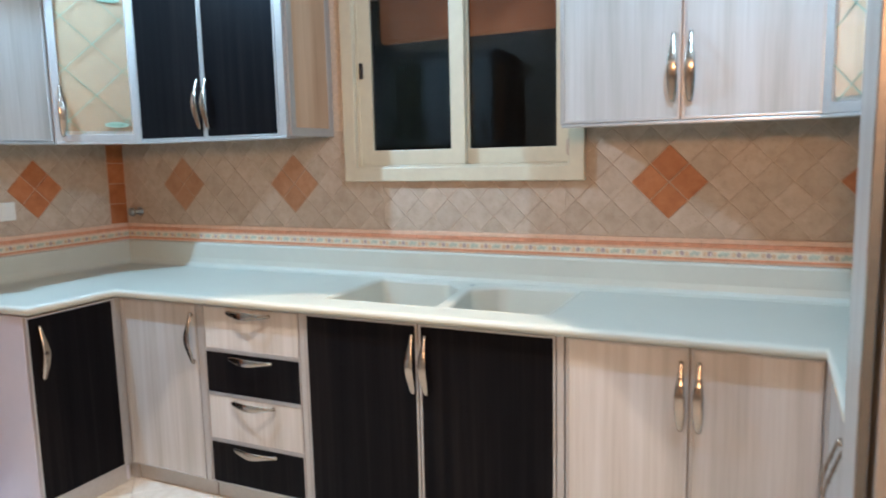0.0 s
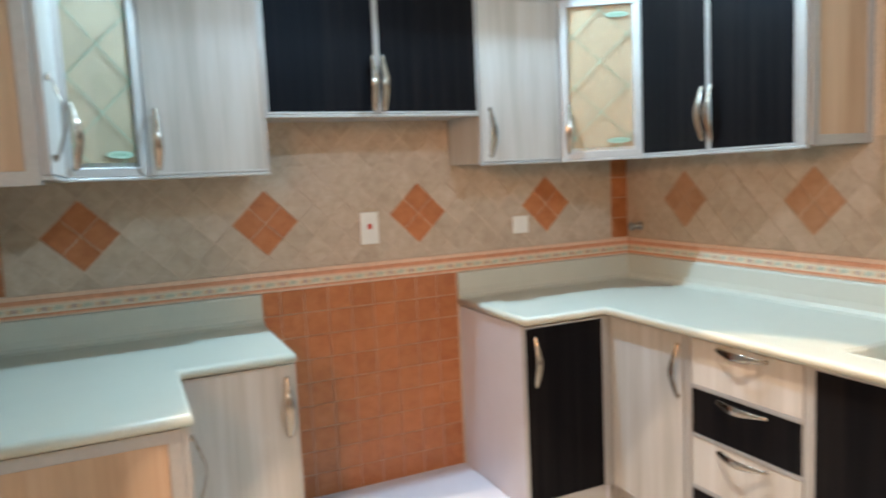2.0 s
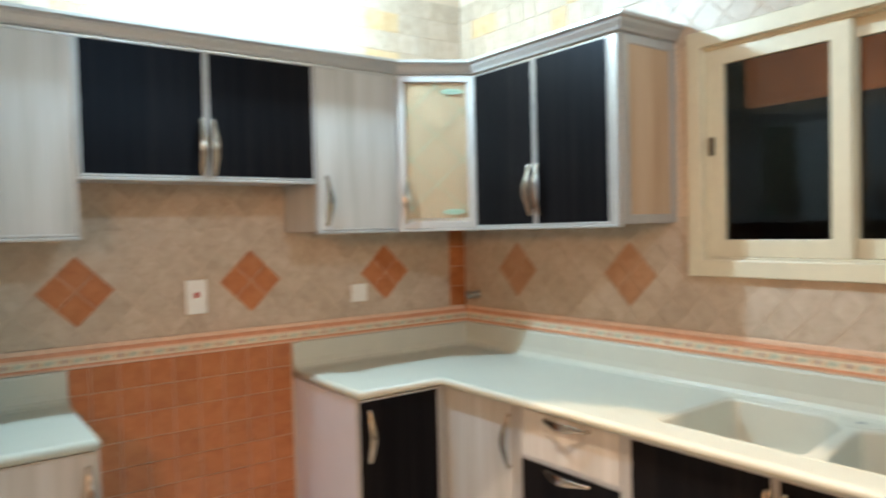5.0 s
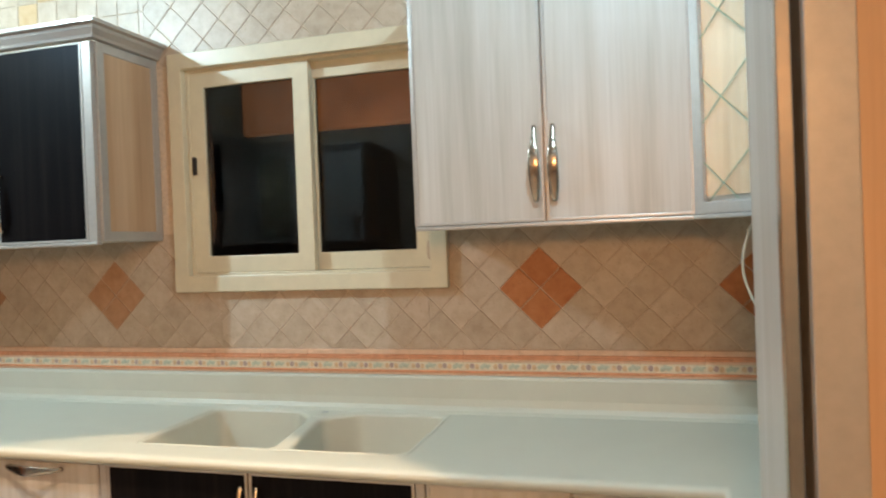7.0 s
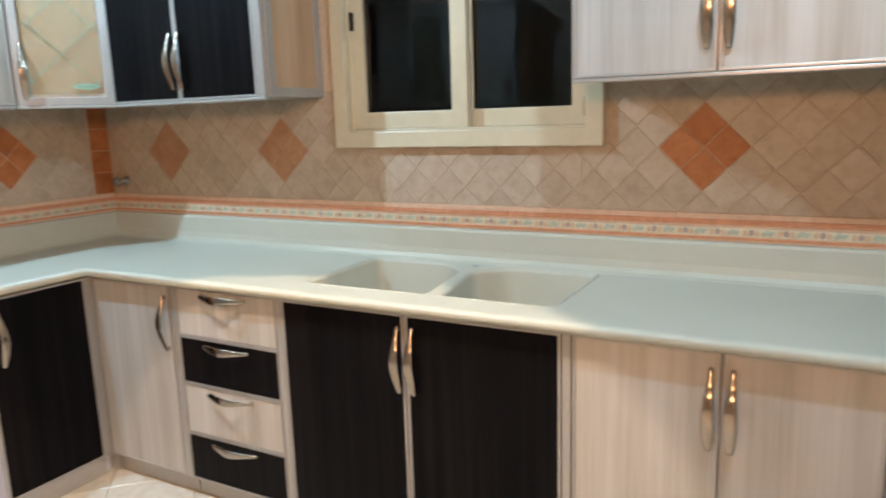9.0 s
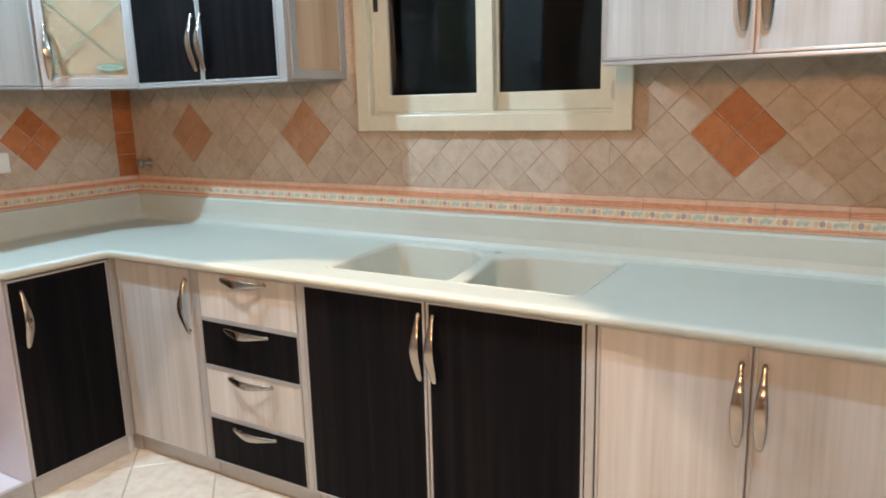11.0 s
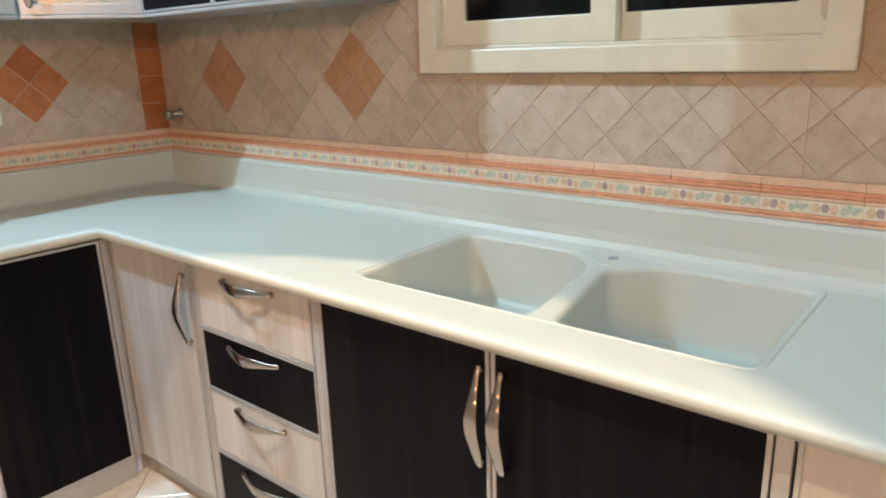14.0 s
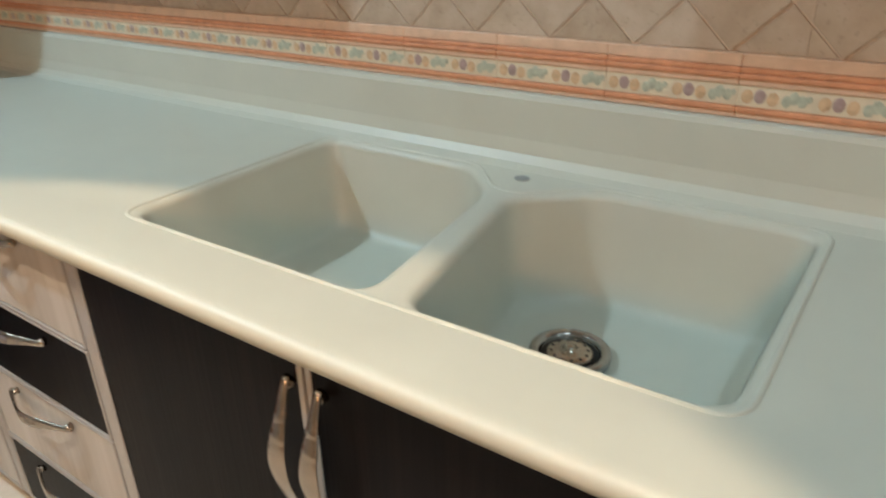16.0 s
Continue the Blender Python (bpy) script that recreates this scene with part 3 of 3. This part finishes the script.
def bowl(outline, depth):
    """A sink bowl: walls that draw in slightly, a rounded foot and a floor that falls to the waste."""
    bm, rings = bmesh.new(), []
    cx, cy = sum(p[0] for p in outline) / len(outline), sum(p[1] for p in outline) / len(outline)
    for s, z in ((1.0, -0.012), (0.985, -0.03), (0.955, -depth * 0.7), (0.93, -depth * 0.9), (0.88, -depth * 0.98), (0.78, -depth), (0.3, -depth - 0.004), (0.02, -depth - 0.006)):
        rings.append([bm.verts.new((cx + (x - cx) * s, cy + (y - cy) * s, CZ1 + z)) for x, y in outline])
    n = len(outline)
    for a, b in zip(rings, rings[1:]):
        for k in range(n):
            bm.faces.new((a[k], a[(k + 1) % n], b[(k + 1) % n], b[k]))
    bm.faces.new(rings[-1])
    bmesh.ops.recalc_face_normals(bm, faces=list(bm.faces))
    bmesh.ops.reverse_faces(bm, faces=list(bm.faces))
    return bm


BD = 0.185
for o in (BOWL_L, BOWL_R):
    part("sink_bowl", bowl(o, BD), SOLID, top, "moulded white sink bowl", smooth=True)
RIM = rounded([(1.632, -0.060), (1.638, -0.537), (2.543, -0.528), (2.546, -0.060), (2.208, -0.063), (2.112, -0.150), (2.064, -0.147), (1.982, -0.058)], 0.04)
part("sink_rim", sweep([(x, y, CZ1 - 0.0015) for x, y in RIM], 0.004, 8, True), SOLID, top, "raised sink rim", smooth=True)
part("tap_hole", lathe([(0.0125, 0.0), (0.0130, 0.0012), (0.0105, 0.0012), (0.0100, 0.0005)], 20), PVC, top, "grey capped tap hole", at=Matrix.Translation((2.083, -0.086, CZ1)))
for dx, dy in ((1.965, -0.37), (2.262, -0.258)):
    dn = part("drain", lathe([(0.0595, -0.006), (0.0600, 0.001), (0.0585, 0.0045), (0.0550, 0.0062), (0.0500, 0.0058), (0.0455, 0.0040), (0.0435, -0.0010), (0.0425, -0.0040)], 36), STEEL, top, "round steel basket drain", True, Matrix.Translation((dx, dy, CZ1 - BD + 0.004)))
    # Cup is only millimetres deep; its near-black colour paints the recess shade.
    part("strainer_cup", lathe([(0.0430, -0.0030), (0.0400, -0.0038), (0.0340, -0.0040), (0.0040, -0.0042)], 30), DARK, dn, "strainer recess with its shade as near-black colour", True)
    part("strainer_disc", lathe([(0.0345, -0.0030), (0.0340, 0.0010), (0.0310, 0.0032), (0.0200, 0.0046), (0.0085, 0.0050), (0.0075, 0.0105), (0.0050, 0.0125), (0.0010, 0.0130)], 30), CHROME, dn, "pale steel strainer disc", True)
    bm = bmesh.new()
    for k in range(12):
        a = k * math.tau / 12
        bmesh.ops.create_cone(bm, cap_ends=True, segments=8, radius1=0.0025, radius2=0.0025, depth=0.002, matrix=Matrix.Translation((0.0265 * math.cos(a), 0.0265 * math.sin(a), 0.0032)))
    part("strainer_holes", bm, DARK, dn)


def upstand(parent, axis, fixed, a, b, out):
    """A coved splash-back rising from a worktop along a wall; out is +1 or -1, away from the wall."""
    prof = [(0.001, CZ1 - 0.006), (0.060, CZ1 - 0.006), (0.052, CZ1 + 0.001), (0.036, CZ1 + 0.007), (0.025, CZ1 + 0.020), (0.021, CZ1 + 0.045), (0.020, 1.010), (0.017, 1.018), (0.010, 1.0205), (0.001, 1.0205)]
    bm, rings = bmesh.new(), []
    for s in (a, b):
        rings.append([bm.verts.new((s, fixed + out * u, v) if axis == "x" else (fixed + out * u, s, v)) for u, v in prof])
    for k in range(len(prof)):
        k2 = (k + 1) % len(prof)
        bm.faces.new((rings[0][k], rings[0][k2], rings[1][k2], rings[1][k]))
    bm.faces.new(rings[0]), bm.faces.new(rings[1][::-1])
    bmesh.ops.recalc_face_normals(bm, faces=list(bm.faces))
    part("splashback", bm, SOLID, parent, "coved white splash-back", smooth=False)


upstand(top, "x", 0.0, 0.003, RX - 0.003, -1)
upstand(top, "y", 0.0, -1.046, -0.022, 1)
upstand(top, "y", RX, -1.342, -0.022, -1)
top2 = thing("worktop", "short L-shaped white solid-surface worktop in the corner", "worktop")
part("slab", slab([(0.002, SY + 0.002), (1.132, SY + 0.002), (1.132, -2.373), (0.634, -2.373), (0.634, -1.984), (0.002, -1.984)], [], CZ0, CZ1, 0.016), SOLID, top2, smooth=True)
upstand(top2, "y", 0.0, SY + 0.022, -1.985, 1)
upstand(top2, "x", SY, 0.003, 1.131, 1)

# ---- window ----
win = tagged(new("window_1"), "cream aluminium sliding window with dark night panes", "window", "", "structure")
CW = 0.062
part("casing", ring(1.438, 1.330, 2.541, 2.255, CW, -0.030, 0.0, 0.004), CREAM_FRAME, win, "cream window casing")
part("track_frame", ring(1.462, 1.351, 2.518, 2.234, 0.0497, 0.001, 0.10, 0.002), CREAM_FRAME, win)


def sash(x0, x1, y, name):
    f = 0.066
    s = part(name, ring(x0, 1.401, x1, 2.189, f, y, y + 0.03), CREAM_FRAME, win, "cream sliding sash")
    part("pane", boxes([(x0 + f - 0.003, y + 0.013, 1.401 + f - 0.003, x1 - f + 0.003, y + 0.017, 2.189 - f + 0.003)]), GLASS, s, "dark window glass")
    return s


s1 = sash(1.507, 2.022, 0.006, "sash")
s2 = sash(1.958, 2.473, 0.048, "sash")
part("latch", boxes([(1.518, -0.006, 1.785, 1.534, 0.006, 1.855)], 0.003), DARK, s1, "small dark latch")
part("latch", boxes([(2.442, 0.036, 1.785, 2.458, 0.048, 1.845)], 0.003), DARK, s2, "small dark latch")
# Added sheet outside; its near-black colour stands for the darkness of night.
structure("backdrop", boxes([(-3.0, 2.60, -0.1, 6.0, 2.70, 5.0)]), DARK, "near-black backdrop standing in for the night outside", "backdrop")
# Added glowing panel that gives the panes their orange; no lamp shines there.
structure("backdrop", boxes([(0.20, 2.50, 2.37, 4.2, 2.58, 4.6)], 0.03), GLOW_WALL, "added far panel with an orange glow in its material", "backdrop")

# ---- fittings on the walls ----
def wall_plate(name, label, m, w, h, rocker):
    s = thing(name, label, name.split("_")[-1], m)
    part("plate", boxes([(-w / 2, -0.011, -h / 2, w / 2, -0.001, h / 2)], 0.003), PLASTIC, s)
    part("rocker", boxes([rocker], 0.0015), PLASTIC, s)
    return s


s = wall_plate("cooker_switch", "white cooker switch plate with small red rocker", pose(0.0, -1.478, 1.267, 0, 0, 90), 0.086, 0.146, (-0.022, -0.014, -0.052, 0.022, -0.011, -0.018))
part("red_rocker", boxes([(-0.010, -0.015, -0.004, 0.010, -0.011, 0.020)], 0.0015), RED_PLASTIC, s, "small red rocker")
wall_plate("wall_socket", "square white plastic wall socket on the tiles", pose(0.0, -0.680, 1.227, 0, 0, 90), 0.086, 0.086, (-0.026, -0.013, -0.026, 0.026, -0.011, 0.026))
v = thing("stop_valve", "small chrome stop valve on the tiled wall", "valve", pose(0.10, 0, 1.176))
part("rose", lathe([(0.024, 0.0), (0.024, 0.004), (0.012, 0.010), (0.011, 0.045)], 18), PVC, v, smooth=True, at=pose(0, -0.001, 0, 90, 0, 0))
part("knob", lathe([(0.010, 0.0), (0.022, 0.004), (0.024, 0.016), (0.018, 0.024)], 14), PVC, v, smooth=True, at=pose(0, -0.046, 0, 90, 0, 0))
cb = thing("hanging_cable", "loose white cable hanging below the corner cabinet", "cable")
part("wire", sweep([(3.480 - 0.036 * math.sin(math.pi * k / 11), -0.395 - 0.01 * math.sin(0.5 * k), 1.530 - 0.25 * (k / 11)) for k in range(12)], 0.0034, 8), CABLE, cb, smooth=True)

# floor drain
fd = thing("floor_drain", "square chrome floor drain plate with dark open hole", "drain", pose(0.785, -1.045, 0.0, 0, 0, 45))
part("plate", boxes([(-0.075, -0.075, -0.004, 0.075, 0.075, 0.004)], 0.0015, 1), STEEL, fd)
# Shallow closed disc; the hole's inner shade is put into near-black colour.
part("hole", lathe([(0.064, 0.0042), (0.065, 0.0062), (0.060, 0.0064), (0.057, 0.0046), (0.004, 0.0044)], 28), DARK, fd, "near-black disc for the shade in the drain hole", True)
cv = thing("drain_cover", "loose round chrome drain cover lying on the floor", "drain cover", pose(0.700, -1.125, 0.0105, 4, 6, 20))
part("disc", lathe([(0.046, -0.003), (0.050, -0.001), (0.050, 0.003), (0.044, 0.006), (0.020, 0.009), (0.004, 0.010)], 28), CHROME, cv, smooth=True)
part("ring", sweep([(0.034 * math.cos(k * math.tau / 24), 0.034 * math.sin(k * math.tau / 24), 0.0085) for k in range(24)], 0.0022, 6, True), STEEL, cv, smooth=True)

# ---- tiles ----
P = 0.0997            # tile pitch
J = 0.0028            # joint


def clip(poly, x0, z0, x1, z1):
    for axis, v, keep in ((0, x0, 1), (0, x1, -1), (1, z0, 1), (1, z1, -1)):
        out = []
        for i, p in enumerate(poly):
            q = poly[(i + 1) % len(poly)]
            a, b = (p[axis] - v) * keep, (q[axis] - v) * keep
            if a >= 0:
                out.append(p)
            if (a > 0 > b) or (a < 0 < b):
                t = a / (a - b)
                out.append((p[0] + (q[0] - p[0]) * t, p[1] + (q[1] - p[1]) * t))
        poly = out
        if len(poly) < 3:
            return []
    return poly


def area(poly):
    return abs(sum(a[0] * b[1] - b[0] * a[1] for a, b in zip(poly, poly[1:] + poly[:1]))) / 2


def tile_mesh(poly, mat, thick):
    """A tile whose outline lies in local x, z, standing proud towards -y, with a pillowed arris."""
    bm = bmesh.new()
    cx, cz = sum(p[0] for p in poly) / len(poly), sum(p[1] for p in poly) / len(poly)
    back = [bm.verts.new((x, 0.0, z)) for x, z in poly]
    mid = [bm.verts.new((x, -thick * 0.62, z)) for x, z in poly]
    k = 0.978
    front = [bm.verts.new((cx + (x - cx) * k, -thick, cz + (z - cz) * k)) for x, z in poly]
    n = len(poly)
    for a, b in ((back, mid), (mid, front)):
        for i in range(n):
            bm.faces.new((a[i], a[(i + 1) % n], b[(i + 1) % n], b[i]))
    bm.faces.new(front)
    bmesh.ops.recalc_face_normals(bm, faces=list(bm.faces))
    return mesh_of("tile", bm, mat)


SHARED = {}


def lay(parent, m, regions, origin, diagonal, pitch, mat_of, holes=(), thick=T, name="tile"):
    """Tiles on a wall: m carries local x along the wall and z up. regions and holes are (x0, z0, x1, z1)."""
    for x0, z0, x1, z1 in regions:
        step = pitch * (math.sqrt(2) if diagonal else 1.0)
        r = (pitch - J) / 2 * (math.sqrt(2) if diagonal else 1.0)
        shape = [(0, -r), (r, 0), (0, r), (-r, 0)] if diagonal else [(-r, -r), (r, -r), (r, r), (-r, r)]
        h = step / 2
        i0, i1 = int((x0 - origin[0]) / h) - 2, int((x1 - origin[0]) / h) + 2
        j0, j1 = int((z0 - origin[1]) / h) - 2, int((z1 - origin[1]) / h) + 2
        for i in range(i0, i1 + 1):
            for j in range(j0, j1 + 1):
                if diagonal and (i + j) % 2 == 0 or not diagonal and (i % 2 == 0 or j % 2 == 0):
                    continue
                cx, cz = origin[0] + i * h, origin[1] + j * h
                full = [(cx + a, cz + b) for a, b in shape]
                poly = clip(full, x0, z0, x1, z1)
                if not poly or area(poly) < 0.0004:
                    continue
                if any(cx > a and cx < c and cz > b and cz < d for a, b, c, d in holes):
                    continue
                mat = mat_of(cx, cz)
                if area(poly) > area(full) * 0.999:
                    key = (mat.name, diagonal, pitch, thick)
                    if key not in SHARED:
                        SHARED[key] = tile_mesh(shape, mat, thick)
                    data = SHARED[key]
                else:
                    data = tile_mesh([(a - cx, b - cz) for a, b in poly], mat, thick)
                ob = new(name, data)
                ob.parent = parent
                ob.matrix_world = m @ Matrix.Translation((cx, 0, cz))


def diamonds(centres, zc=1.321, clay=TERRA):
    d = P / math.sqrt(2)
    return lambda x, z: clay if any(abs(x - c) + abs(z - zc) < d * 1.2 for c in centres) else TILE


BT = 1.112
ZC = 1.321
NM = pose(0, T, 0)                       # north wall: local x = x
WM = pose(-T, 0, 0, 0, 0, 90)            # west wall: local x = y
SM = pose(0, SY - T, 0, 0, 0, 180)       # south wall: local x = -x
lay(WALL_N, NM, [(0.0, BT, 1.62, 1.56)], (1.130, ZC), True, P, diamonds((0.425, 1.130), clay=SHADED_TERRA), [(1.46, 1.36, 2.50, 2.21)])
lay(WALL_N, NM, [(1.62, BT, 2.46, 1.34), (2.46, BT, RX, 1.56), (1.32, 2.22, 2.56, 2.6)], (2.856, ZC), True, P, diamonds((2.856, 3.561)), [(1.46, 1.36, 2.50, 2.21)])


def scattered(x, z):
    """Groups of ochre squares in a chequer, repeated along the top of the wall."""
    i, j = round((x / P) % 7), round((z - 2.35) / P)
    return ACCENT if (i, j) in ((1, 1), (2, 0), (3, 1), (2, 2)) else TILE


lay(WALL_N, NM, [(0.0, 2.25, 1.32, 2.75)], (0.0, 2.25), False, P, scattered)
lay(WALL_W, WM, [(SY + 0.11, BT, -0.112, 1.56), (-1.97, 1.56, -1.06, 1.77)], (-1.231, ZC), True, P * 1.007, diamonds((-2.655, -1.941, -1.231, -0.516)))
lay(WALL_W, WM, [(SY, 2.25, 0.0, 2.75)], (0.0, 2.25), False, P, scattered)
lay(WALL_W, WM, [(-0.110, BT, 0.0, 1.56), (SY, BT, SY + 0.108, 1.56)], (0.0, BT), False, 0.108, lambda x, z: TERRA)
lay(WALL_W, WM, [(-1.984, 0.058, -1.047, 1.0205)], (-1.047, 1.0205), False, 0.107, lambda x, z: TERRA)
lay(WALL_S, SM, [(-2.30, BT, 0.0, 1.56), (-2.30, 1.56, -1.09, 2.75)], (-1.864, ZC), True, P, diamonds((-1.864, -1.159, -0.454), clay=LIT_TERRA))
lay(WALL_S, SM, [(-2.30, 0.0, -1.115, 1.0205)], (-2.30, 1.0205), False, 0.215, lambda x, z: TILE)


def border(parent, m, x0, x1):
    """A decorated border course: cream tiles, orange rope mouldings, painted fruit."""
    n = max(1, round((x1 - x0) / 0.2))
    w = (x1 - x0) / n
    for k in range(n):
        a, b = x0 + k * w, x0 + (k + 1) * w
        t = part("border_tile", boxes([(a, -0.009, 1.0380, b, 0, 1.0680)], 0.0012, 1), BORDER, parent, at=None)
        t.matrix_world = m
        for nm, z0, z1, mat, d in (("rope_trim", 1.0210, 1.0295, PEACH, 0.010), ("rope_trim", 1.0295, 1.0380, ROPE, 0.013), ("rope_trim", 1.0680, 1.0770, PEACH, 0.011), ("rope_trim", 1.0770, 1.0850, ROPE, 0.014), ("rope_trim", 1.0850, 1.0930, ROPE, 0.012), ("rope_trim", 1.0930, 1.1115, PEACH, 0.010)):
            q = part(nm, boxes([(a, -d, z0, b, 0, z1)], 0.0022, 2), mat, t)
            q.matrix_world = m
        for mat, nm, spots in ((FRUIT_A, "painted_fruit", ((-0.017, 0.0, 0.0085), (0.017, -0.001, 0.0085))), (FRUIT_B, "painted_plum", ((0.0, 0.001, 0.0085),)), (FRUIT_C, "painted_leaves", ((0.035, -0.002, 0.007), (0.044, 0.003, 0.0075), (0.055, 0.0, 0.007), (0.063, 0.004, 0.004)))):
            bm = bmesh.new()
            for r in range(2):
                ox = a + 0.030 + r * (b - a) / 2
                for dx, dz, rad in spots:
                    bmesh.ops.create_uvsphere(bm, u_segments=10, v_segments=5, radius=1.0, matrix=Matrix.Translation((ox + dx, -0.009, 1.053 + dz)) @ Matrix.Diagonal((rad, 0.0012, rad * 1.2, 1)))
            q = part(nm, bm, mat, t)
            q.matrix_world = m


border(WALL_N, NM, 0.0, RX)
border(WALL_W, WM, SY, 0.0)
border(WALL_S, SM, -2.30, 0.0)

# floor tiles at 45 degrees
FLOOR = bpy.data.objects["floor"]
FP = 0.335
FM = Matrix.Translation((0, 0, -0.006)) @ Matrix.Rotation(-math.pi / 2, 4, "X")   # laid flat: local z runs along y

lay(FLOOR, FM, [(0.0, SY, RX, 0.0)], (0.0, 0.0), True, FP, lambda x, z: FLOOR_TILE, [], 0.006)
